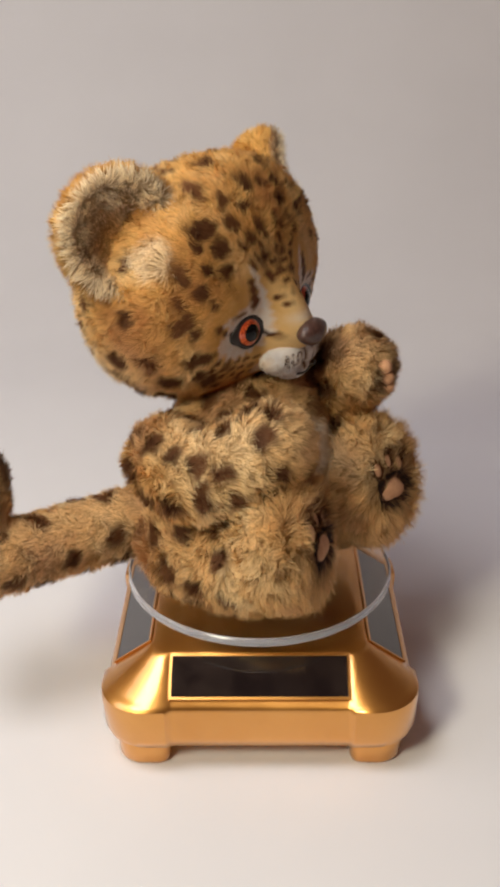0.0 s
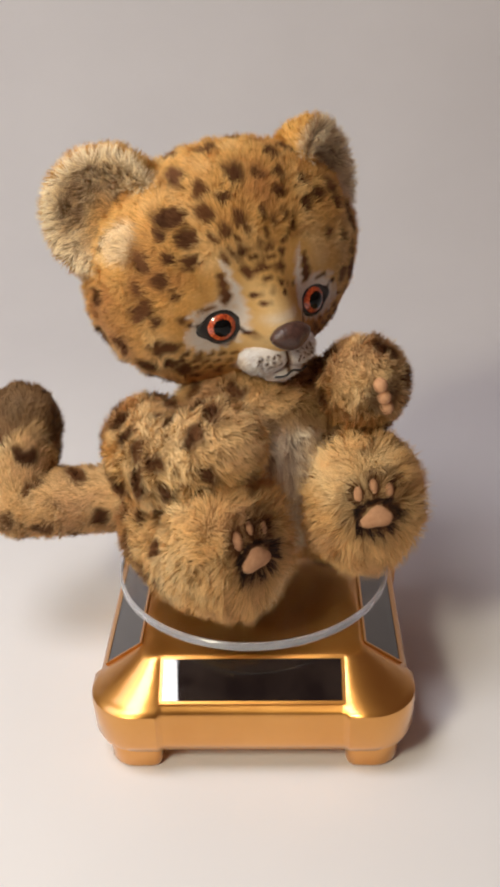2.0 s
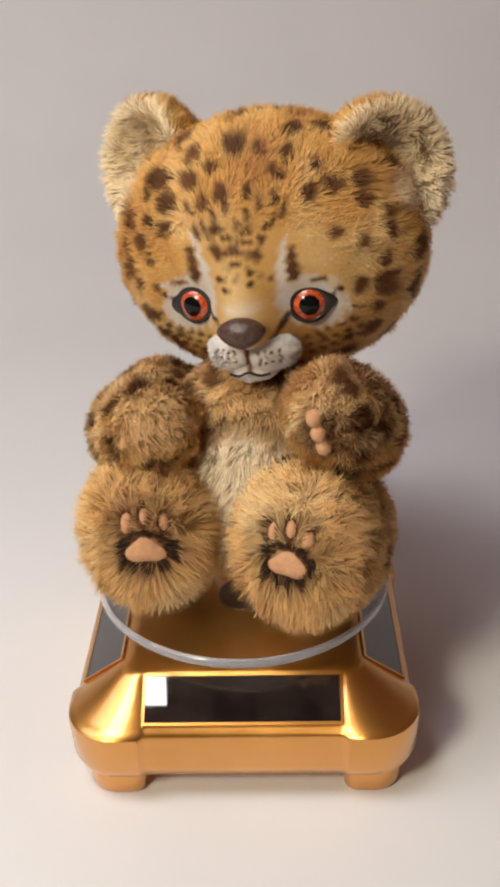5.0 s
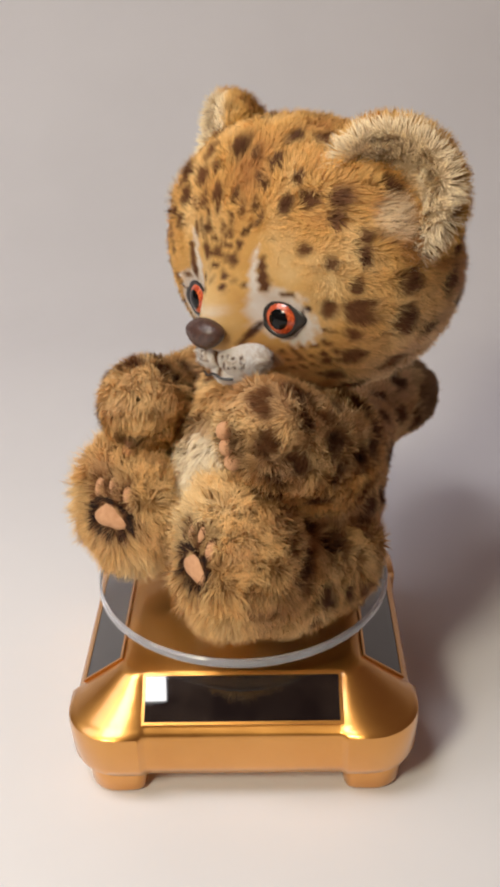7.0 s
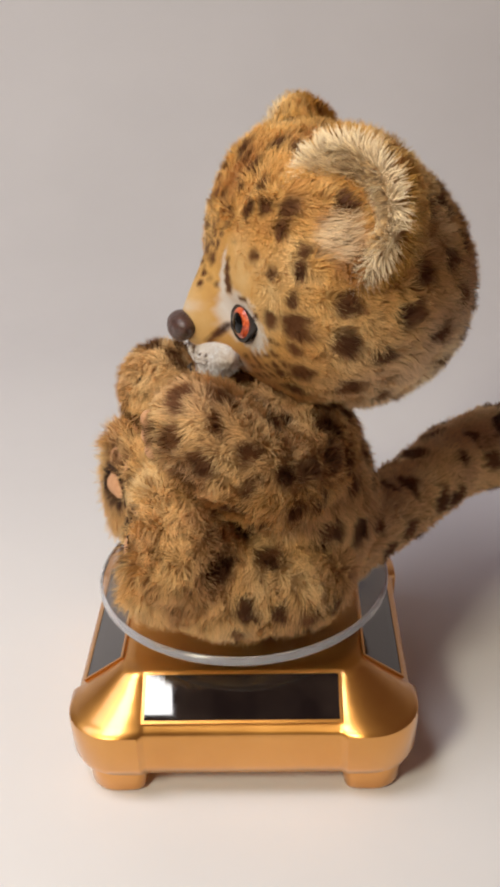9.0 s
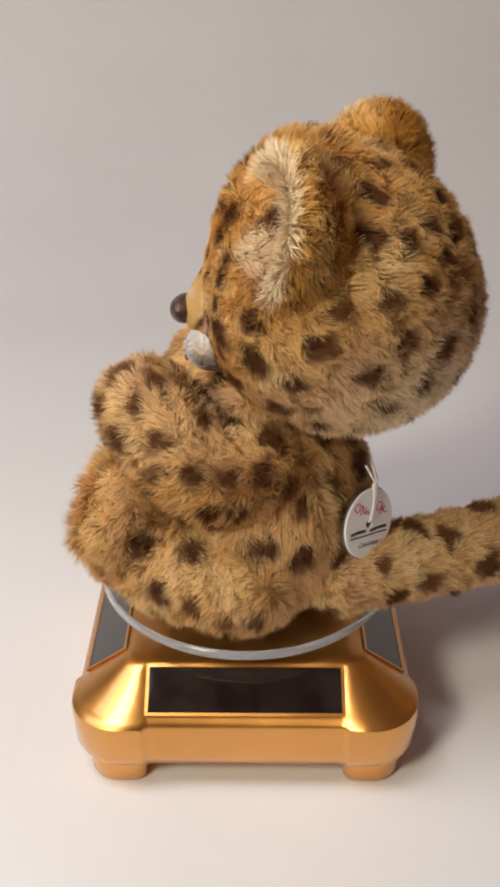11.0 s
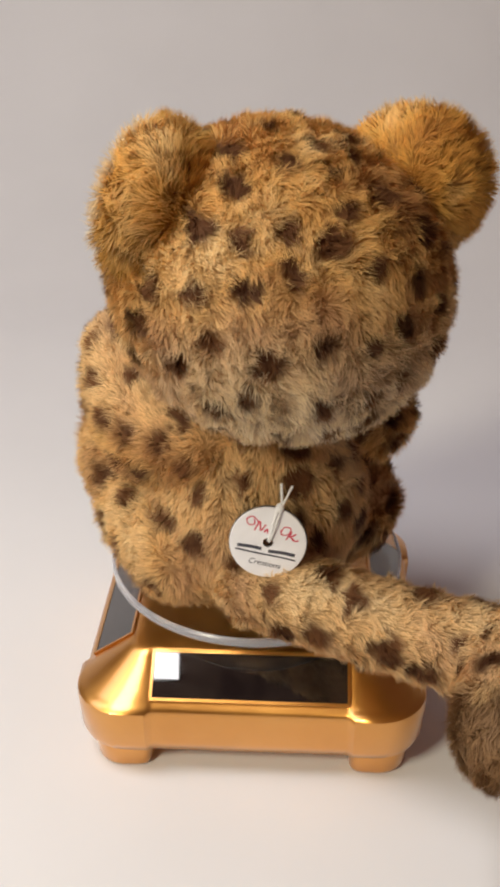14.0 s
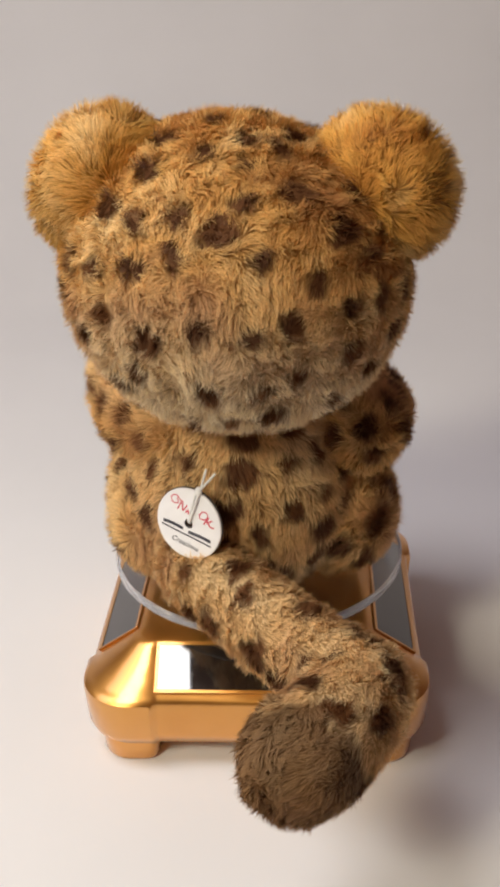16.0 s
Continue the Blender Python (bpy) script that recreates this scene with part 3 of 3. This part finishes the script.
def snout(parent):
    lobes = [ico(from_head((-2.0 + s * 6.0, -34.0, -21.2 - 0.5 * s)), (8.0, 5.4, 5.6), (-12, -8, 34 * s), 4) for s in (-1, 1)]
    chin = ico(from_head((-2.2, -33.4, -26.8)), (7.4, 5.6, 4.2), (0, -8, 0), 4)
    dots = np.array([(-2.0 + s * (3.4 + 1.9 * i + 0.5 * (j % 2)), -50.0, -19.4 - 1.6 * j - 0.5 * s) for s in (-1, 1) for i in range(4) for j in range(3)])

    def coat(p):
        q = in_head(p)
        spot = 1.7 * spot_mask(q * (1, 0, 1), dots * (1, 0, 1), 0.52, 0.2)
        spot = np.maximum(spot, segment(q * (1, 0, 1), (-2.0, 0, -16), (-2.2, 0, -26), 0.7, 0.9, 0.4))
        white = smooth(-13.5, -17.0, q[:, 2]) * (1 - 0.7 * smooth(11.0, 15.0, np.abs(q[:, 0] + 2.0))) * (1 - np.clip(spot, 0, 1))
        return spot, 0.5 + zero(p), white

    def comb(p):
        q = in_head(p)
        return np.stack([np.sign(q[:, 0] + 2.0) * 0.9, 0.5 + zero(p), -0.45 + zero(p)], 1) @ LEAN_NP.T

    furry("muzzle", join(*lobes, chin), parent, coat, lambda p: 1.1 + 1.3 * smooth(5.0, 12.0, np.abs(in_head(p)[:, 0] + 2.0)), comb, 11.0, 1.2, 0.22, "white muzzle with dark whisker dots")
    part("mouth", cord([from_head(c) for c in ((-8.2, -39.4, -26.2), (-5.2, -40.9, -26.4), (-2.1, -41.2, -25.4), (1.0, -40.9, -26.6), (4.0, -39.4, -26.8))], 0.4), BLACK, parent, "dark mouth line")
    # nose: broad above, narrow below
    bm = ball((0, 0, 0), (1, 1, 1), levels=4)
    for vert in bm.verts:
        x, y, z = vert.co
        k = 0.62 + 0.38 * max(0.0, min(1.0, (z + 0.8) / 1.1))
        dent = 0.10 * math.exp(-((abs(x) - 0.45) / 0.16) ** 2 - ((z + 0.25) / 0.22) ** 2) * (y < 0)
        vert.co = (x * 7.7 * k, (y + dent) * 4.3, z * 4.6 + (0.5 * (1 - x * x)))
    part("nose", placed(bm, head_matrix((-1.7, -42.6, -13.0), (-14, 3, 0))), LEATHER, parent, "dark brown leather nose")


def ears():
    for s, at, face in ((-1, (-33.6, 30.0, 180.0), (-0.58, -0.80, 0.16)), (1, (41.2, 21.5, 182.2), (0.52, -0.84, 0.16))):
        z = Vector(face).normalized()
        x = Vector((0.0, 0.0, 1.0)).cross(z).normalized()
        y = z.cross(x)
        m = np.array((x, y, z)).T
        # a soft cup: the bowl, the thick rolled rim, the rounded back
        prof = [(0.3, -2.6), (3.0, -2.6), (6.0, -2.2), (9.0, -1.0), (11.4, 1.2), (13.2, 3.5), (14.8, 4.6), (16.4, 4.4), (17.4, 2.2), (17.3, -1.6), (16.0, -5.8), (13.6, -9.2), (10.0, -11.6), (6.0, -12.8), (2.5, -13.2), (0.3, -13.3)]
        n = 44
        rings = np.array([[(1.10 * r * math.cos(2 * math.pi * i / n), 1.12 * r * math.sin(2 * math.pi * i / n), h) for i in range(n)] for r, h in prof])
        v = rings.reshape(-1, 3)
        f = np.array([t for k in range(len(prof) - 1) for i in range(n) for a, b, c, d in [(k * n + i, k * n + (i + 1) % n, (k + 1) * n + (i + 1) % n, (k + 1) * n + i)] for t in ((a, b, c), (a, c, d))])
        world_v = v @ m.T + np.array(at)
        at_np = np.array(at)

        def coat(p, m=m, at_np=at_np, s=s):
            q = (p - at_np) @ m
            r = np.hypot(q[:, 0], q[:, 1]) / 1.11
            bowl = -2.6 + 6.1 * np.clip(r / 13.2, 0, 1) ** 2.4
            inner = smooth(16.4, 15.0, r) * smooth(-3.0, -1.5, q[:, 2] - bowl)
            rim = smooth(2.4, 4.4, q[:, 2])
            inside = np.maximum(inner, rim)
            # The ear's dark hollow is shade painted on the shallow bowl, without an opening.
            hole = (1 - smooth(2.2, 4.6, np.hypot(q[:, 0] + s * 4.6, (q[:, 1] + 1.0) / 1.8))) * inner
            gilt = (1 - smooth(3.5, 8.5, np.hypot(q[:, 0] - s * 1.5, (q[:, 1] + 4.0) / 1.6))) * inner
            back = 0.22 * (1 - inside) * smooth(6, -14, q[:, 1])
            return np.maximum(1.5 * hole, back), 0.95 * inside * (1 - 0.7 * gilt), zero(p)

        def comb(p, m=m, at_np=at_np):
            q = (p - at_np) @ m
            q[:, 2] = 0
            return unit(q) @ m.T

        def length(p, m=m, at_np=at_np):
            q = (p - at_np) @ m
            return np.where((np.hypot(q[:, 0], q[:, 1] / 1.08) < 9) & (q[:, 2] > -7), 2.6, 4.6)

        furry("ear", (world_v, f), CUB, coat, length, comb, 6.0, 0.8, 0.29, "rounded plush ear with cream inside")


def torso():
    v, f = ico((6.0, 8.5, 87.0), (33.5, 30.5, 41.0), levels=5)
    low = smooth(104, 66, v[:, 2])
    v[:, 1] += 5.5 * low * smooth(0, 25, v[:, 1])
    v[:, 0] = 6.0 + (v[:, 0] - 6.0) * (1 + 0.07 * low)
    v[:, 2] = np.maximum(v[:, 2], 51.2)
    spots = scatter(v, 10.0, 1200, lambda c: not (c[1] < -8 and abs(c[0] - 5) < 19))
    size = RNG.uniform(3.0, 4.6, len(spots))
    belly_at = np.array((6.0, -22.0, 90.0))

    def belly(p):
        d = (p - belly_at) / np.array((19.0, 20.0, 27.0))
        return 1 - smooth(0.75, 1.1, np.linalg.norm(d, axis=1))

    def coat(p):
        b = belly(p)
        # a browner band across the front of the neck, outside the belly patch
        neck_band = segment(p, (-8, -16, 112), (22, -16, 112), 4.5, 4.5, 2.5)
        return np.maximum(spot_mask(p, spots, size) * (1 - b), 0.55 * neck_band * (1 - b)), np.maximum(b, 0.36), 0.18 * b

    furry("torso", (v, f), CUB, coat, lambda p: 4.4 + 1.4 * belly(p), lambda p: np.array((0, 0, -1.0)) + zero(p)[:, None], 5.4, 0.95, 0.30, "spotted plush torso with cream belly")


def arms():
    for s, pts, radii in ((-1, [(-31, 16, 103), (-34, 4, 101), (-30, -9, 105), (-22, -19, 113)], (14.5, 15.2, 14.6, 13.8)), (1, [(27, 14, 106), (35, 2, 106), (37.5, -9, 113), (34, -20, 123.5)], (13.5, 14.8, 14.4, 13.6))):
        v, f = tube(pts, radii, 36, 8)
        end = np.array(pts[-1])
        spots = scatter(v, 9.2, 900, lambda c: c[1] > -16 or s * (c[0] - end[0]) > 3)
        size = RNG.uniform(3.0, 4.4, len(spots))
        palm = end + (np.array((2.5, -8.5, -8.0)) if s < 0 else np.array((-1.0, -12.6, -1.0)))

        def coat(p, spots=spots, size=size, palm=palm, s=s, end=end):
            bare = 1 - smooth(8, 15, np.linalg.norm(p - end - np.array((-s * 8, -8, 0)), axis=1))
            ring = 1 - smooth(3.5, 7.5, np.linalg.norm((p - palm) / np.array((1, 1, 1.3)), axis=1))
            return np.maximum(spot_mask(p, spots, size) * (1 - bare), 0.75 * ring), 0.20 + 0.2 * smooth(105, 120, p[:, 2]), zero(p)

        along = unit(np.array(pts[-1], float) - np.array(pts[1], float))
        arm = furry("arm", (v, f), CUB, coat, lambda p: 4.3 + zero(p), lambda p, a=along: a * 0.9 + np.array((0, 0, -0.45)) + zero(p)[:, None], 5.6, 0.9, 0.29, "fluffy plush arm")
        for j in range(3):
            m = Matrix.Translation(Vector(palm) + Vector((-s * 1.0 + (j - 1) * s * 1.4, -1.6 + 0.4 * abs(j - 1), 4.6 - 4.2 * j)))
            part("toe_pad", placed(ball((0, 0, 0), (2.4, 2.5, 2.7), levels=3), m), SUEDE, arm, "tan suede toe pad")


TOES = ((-5.4, 4.6), (0.0, 6.4), (5.4, 4.6))


def legs():
    for s, hip, knee, sole in ((-1, (-25, 12, 69), (-26, -10, 70), (-24, -24.5, 80)), (1, (29, 8, 68), (30, -12, 70), (28, -28, 83))):
        shape = join(tube([hip, knee, tuple(np.array(sole) + (0, 6, -7))], (19, 18.5, 18), 36, 8), ico(sole, (20.0, 15.0, 24.0), (-16, 0, -8 * s), 5))
        v, f = shape
        v[:, 2] = np.maximum(v[:, 2], 51.3)
        face = unit(np.array((-0.27 * s, -1.0, 0.28)))
        centre = np.array(sole, float) + face * 13.9
        spots = scatter(v, 9.4, 1000, lambda c: c[1] > sole[1] + 8)
        size = RNG.uniform(3.0, 4.6, len(spots))
        side = unit(np.cross(face, (0, 0, 1)))
        up = np.cross(side, face)

        def coat(p, spots=spots, size=size, centre=centre, face=face, side=side, up=up):
            d = p - centre
            a, b, c = d @ side, d @ up, d @ face
            ring = (1 - smooth(1.0, 1.3, np.hypot(a / 9.2, (b - 0.5) / 9.4))) * smooth(-5, -2, c)
            rim = np.hypot(a / 6.4, (b + 3.2) / 4.7)
            fringe = smooth(0.8, 0.95, rim) * (1 - smooth(1.06, 1.26, rim + 0.14 * np.sin(a * 1.9) - 0.10 * (b > -3))) * smooth(-5, -2, c)
            for x, y in TOES:
                near = np.hypot((a - x) / 1.9, (b - y) / 3.2)
                fringe = np.maximum(fringe, 0.60 * (1 - smooth(0.95, 1.25, near)) * smooth(-5, -2, c))
            return np.maximum(spot_mask(p, spots, size), np.maximum(0.30 * ring, 1.9 * fringe)), 0.30 + zero(p), zero(p)

        def bare(p, centre=centre, face=face, side=side, up=up):
            d = p - centre
            a, b, c = d @ side, d @ up, d @ face
            on = np.hypot(a / 5.6, (b + 3.2) / 4.0) < 1
            for x, y in TOES:
                on |= np.hypot((a - x) / 1.5, (b - y) / 2.6) < 1
            return on & (c > -5)

        def comb(p, centre=centre, face=face):
            d = p - centre
            d = d - np.outer(d @ face, face)
            near = np.exp(-(np.linalg.norm(d, axis=1) / 26) ** 4)[:, None]
            return unit(d) * near + (1 - near) * np.array((0, -0.6, -0.6))

        def length(p, centre=centre, face=face):
            d = p - centre
            r = np.linalg.norm(d - np.outer(d @ face, face), axis=1)
            return np.where(d @ face > -7, 3.4 + 4.4 * smooth(6, 12, r), 4.8)

        leg = furry("leg", shape, CUB, coat, length, comb, 5.6, 0.95, 0.29, "fluffy plush leg, sole forward", bare)
        frame_m = Matrix((side, up, face)).transposed().to_4x4()

        def pad(name, x, y, rx, ry, label, lobed=False, sunk=1.0):
            bm = ball((0, 0, 0), (1, 1, 1), levels=3)
            for vert in bm.verts:
                a, b, c = vert.co
                k = 1 + (0.16 * math.cos(3 * (math.atan2(b, a) - math.pi / 2)) if lobed else 0)
                vert.co = (a * rx * k, b * ry * k, c * 2.0)
            part(name, placed(bm, Matrix.Translation(Vector(centre + side * x + up * y - face * sunk)) @ frame_m), SUEDE, leg, label)

        pad("sole_pad", 0, -3.2, 6.3, 4.9, "tan suede sole pad", True, 0.3)
        for x, y in TOES:
            pad("toe_pad", x, y, 2.1, 3.8, "tan suede toe pad")


ELBOW = Vector((-33.0, 66.0, 0.0))


def tail_piece(name, parent, pts, radii, gone, label):
    """One rigid length of the tail; gone: where the brown tip is, or None."""
    v, f = tube([np.array(c) for c in pts], radii, 40, 9)
    p3 = np.array(pts, float)
    spots = scatter(v, 11.5, 800, lambda c: gone is None or np.linalg.norm(c - gone) > 21)
    size = RNG.uniform(3.0, 4.6, len(spots))

    def coat(p):
        end = zero(p) if gone is None else 1 - smooth(18, 24, np.linalg.norm(p - np.array(gone), axis=1) + 2 * wobble(p, 8)[:, 0])
        return np.maximum(spot_mask(p, spots, size), 0.78 * end), 0.42 + zero(p), zero(p)

    def comb(p):
        k = np.argmin(np.linalg.norm(p[:, None] - p3[None], axis=2), 1).clip(0, len(p3) - 2)
        return unit(p3[k + 1] - p3[k])

    return furry(name, (v, f), parent, coat, lambda p: 3.8 + zero(p), comb, 5.6, 1.0, 0.29, label, floor=None)


def tail_part():
    base = tail_piece("tail", CUB, [(0, 0, 0), (-10, 22, -0.5), (-22, 45, -1), (-33, 66, 0)], (12.4, 12.0, 12.0, 12.6), None, "long spotted plush tail")
    end = tail_piece("tail_end", base, [(0, 0, 0), (6, 9, 0), (13, 16, 0), (20, 22, 0)], (12.6, 13.4, 14.2, 14.2), (27, 30, 0), "thick tail end with brown tip")
    return base, end


HEAD = head()
ears()
torso()
arms()
legs()
TAIL, TAIL_END = tail_part()


# ---- the round paper tag ----
def flat_text(words, size, name, mat, parent, at, turn):
    data = bpy.data.curves.new(name, "FONT")
    data.body, data.size, data.align_x, data.align_y, data.extrude, data.shear = words, size, "CENTER", "CENTER", 0.00002, 0.3
    tmp = new(name, data)
    mesh = bpy.data.meshes.new_from_object(tmp.evaluated_get(bpy.context.evaluated_depsgraph_get()))
    bpy.data.objects.remove(tmp)
    ob = link(name, mesh, mat, parent)
    ob.matrix_basis = Matrix.Translation(at) @ turn
    return ob


def tag():
    """Its own space: x across, y up, z out of the printed face; the hole is the origin."""
    card = new("paper_tag")
    tagged(card, "round white paper tag on thread at the cub's back", "tag")
    part("tag_disc", lathe([(1.5, 0.2), (1.5, 0.75), (10.9, 0.75), (11.1, 0.55), (11.1, 0.2), (1.5, 0.2)], 72, cap_start=False, cap_end=False), CARD, card, "white printed card")
    part("tag_back", lathe([(1.5, -0.5), (1.5, 0.15), (11.25, 0.15), (11.35, -0.2), (11.25, -0.5), (1.5, -0.5)], 72, cap_start=False, cap_end=False), CARD_EDGE, card, "dark card backing")
    part("thread", cord([(0.2, 0.2, -0.8), (0.4, 0.9, 1.0), (1.3, 5.5, 1.5), (2.0, 10.4, 1.3), (2.1, 12.6, 0.6), (1.2, 17.5, -2.4)], 0.38), THREAD, card, "white thread")
    part("thread", cord([(-0.3, 0.2, -0.8), (0.0, 1.2, 1.0), (0.6, 5.5, 1.6), (1.1, 10.6, 1.4), (2.2, 12.2, 1.2), (4.4, 17.2, -2.4)], 0.38), THREAD, card, "white thread")
    part("knot", ball((1.7, 11.4, 1.0), (1.2, 1.6, 0.9)), THREAD, card, "white thread knot")

    def stroke(points, r, mat, name):
        bm = cord(points, r, 6, 6)
        bmesh.ops.scale(bm, vec=(1, 1, 0.12), verts=bm.verts)
        bmesh.ops.translate(bm, vec=(0, 0, 0.79), verts=bm.verts)
        part(name, bm, mat, card)

    # the maker's mark as plain curls, and the name as bars
    stroke([(-3.6, 6.2, 0), (-5.4, 7.6, 0), (-7.0, 6.6, 0), (-6.2, 5.0, 0), (-4.6, 5.4, 0), (-5.0, 6.9, 0)], 0.20, RED_INK, "mark")
    stroke([(-4.4, 3.4, 0), (-3.2, 6.4, 0), (-2.6, 3.6, 0), (-1.4, 5.6, 0)], 0.24, RED_INK, "mark")
    stroke([(-1.6, 3.2, 0), (-0.8, 4.2, 0), (-0.6, 3.0, 0)], 0.26, RED_INK, "mark")
    stroke([(3.2, 4.0, 0), (4.0, 5.6, 0), (5.8, 5.4, 0), (5.4, 3.6, 0), (3.6, 3.2, 0), (3.0, 4.6, 0)], 0.20, RED_INK, "mark")
    stroke([(5.0, 1.8, 0), (6.2, 4.6, 0), (6.0, 2.8, 0), (7.6, 4.0, 0)], 0.24, RED_INK, "mark")
    stroke([(6.2, 2.8, 0), (7.4, 1.8, 0), (8.6, 2.0, 0)], 0.26, RED_INK, "mark")
    for x0, x1, y in ((-8.6, -1.6, -1.9), (0.4, 8.2, -2.6)):
        stroke([(x0, y, 0), ((x0 + x1) / 2, y + 0.1, 0), (x1, y - 0.2, 0)], 0.52, INK, "bar")
    stroke([(-9.0, -3.1, 0), (-3, -3.6, 0), (3, -3.9, 0), (8.6, -4.4, 0)], 0.26, INK, "bar")
    flat_text("Creations", 0.0024, "lettering", INK, card, (-0.0002, -0.0066, 0.00080), Matrix.Rotation(radians(-4), 4, "Z"))
    return card


TAG = tag()


# ---- what turns ----
def motions():
    spin = [(t, Matrix.Rotation(radians(a), 4, "Z")) for t, a in TURN]
    walk(DISC, spin)
    walk(CUB, spin)
    z = Vector((0.536, 0.831, 0.14)).normalized()
    x = Vector((0, 0, 1)).cross(z).normalized()
    hang = Matrix.Translation((0.0227, 0.0444, 0.0868)) @ Matrix((x, z.cross(x), z)).transposed().to_4x4() @ pose(0, 0, 0, 0, 0, -8)
    walk(TAG, [(t, m @ (Matrix.Translation((-0.003, -0.008, -0.003)) if t < 10 else Matrix()) @ Matrix.Rotation(radians(np.interp(t, (12, 13.5, 14.5, 16), (3.4, 2.4, 1.2, -1.5))), 4, "Z") @ hang) for t, m in spin])
    # the soft tail is swung round in the middle of the first turn

    def at(x, y, a, swing=0.0):
        return Matrix.Rotation(radians(swing), 4, "Z") @ Matrix.Translation((x / 1000, y / 1000, 0.066)) @ Matrix.Rotation(radians(a), 4, "Z")

    walk(TAIL, [(0, at(-12, 36, 40, -4)), (1, at(-11, 35, 40, -3.5)), (2, at(-2, 31, 40, -2.6)), (3, at(8, 29, 36)), (3.5, at(12, 30, 30)), (4.2, at(16, 31, 20)), (5.2, at(19, 28, 8)), (6.3, at(20, 25, 2, 4)), (9.2, at(20, 25, 2, 4)), (11.3, at(20.5, 36, 6, 3.4)), (12, at(20.5, 36, 6, 3.4)), (13.5, at(20.5, 36, 6, 2.4)), (14.5, at(20.5, 36, 6, 1.2)), (16, at(20.5, 36, 6, -1.5))])

    def bent(turn, lift):
        axis = Vector((math.sin(radians(50 + turn)), -math.cos(radians(50 + turn)), 0))
        return Matrix.Translation(ELBOW / 1000) @ Matrix.Rotation(radians(lift), 4, axis) @ Matrix.Rotation(radians(turn), 4, "Z")

    walk(TAIL_END, [(0, bent(-29, 66)), (3, bent(-29, 66)), (4.2, bent(-20, 50)), (5.2, bent(10, 14)), (6.3, bent(42, 4)), (9.2, bent(42, 4)), (11.3, bent(0, 0)), (16, bent(0, 0))])


motions()
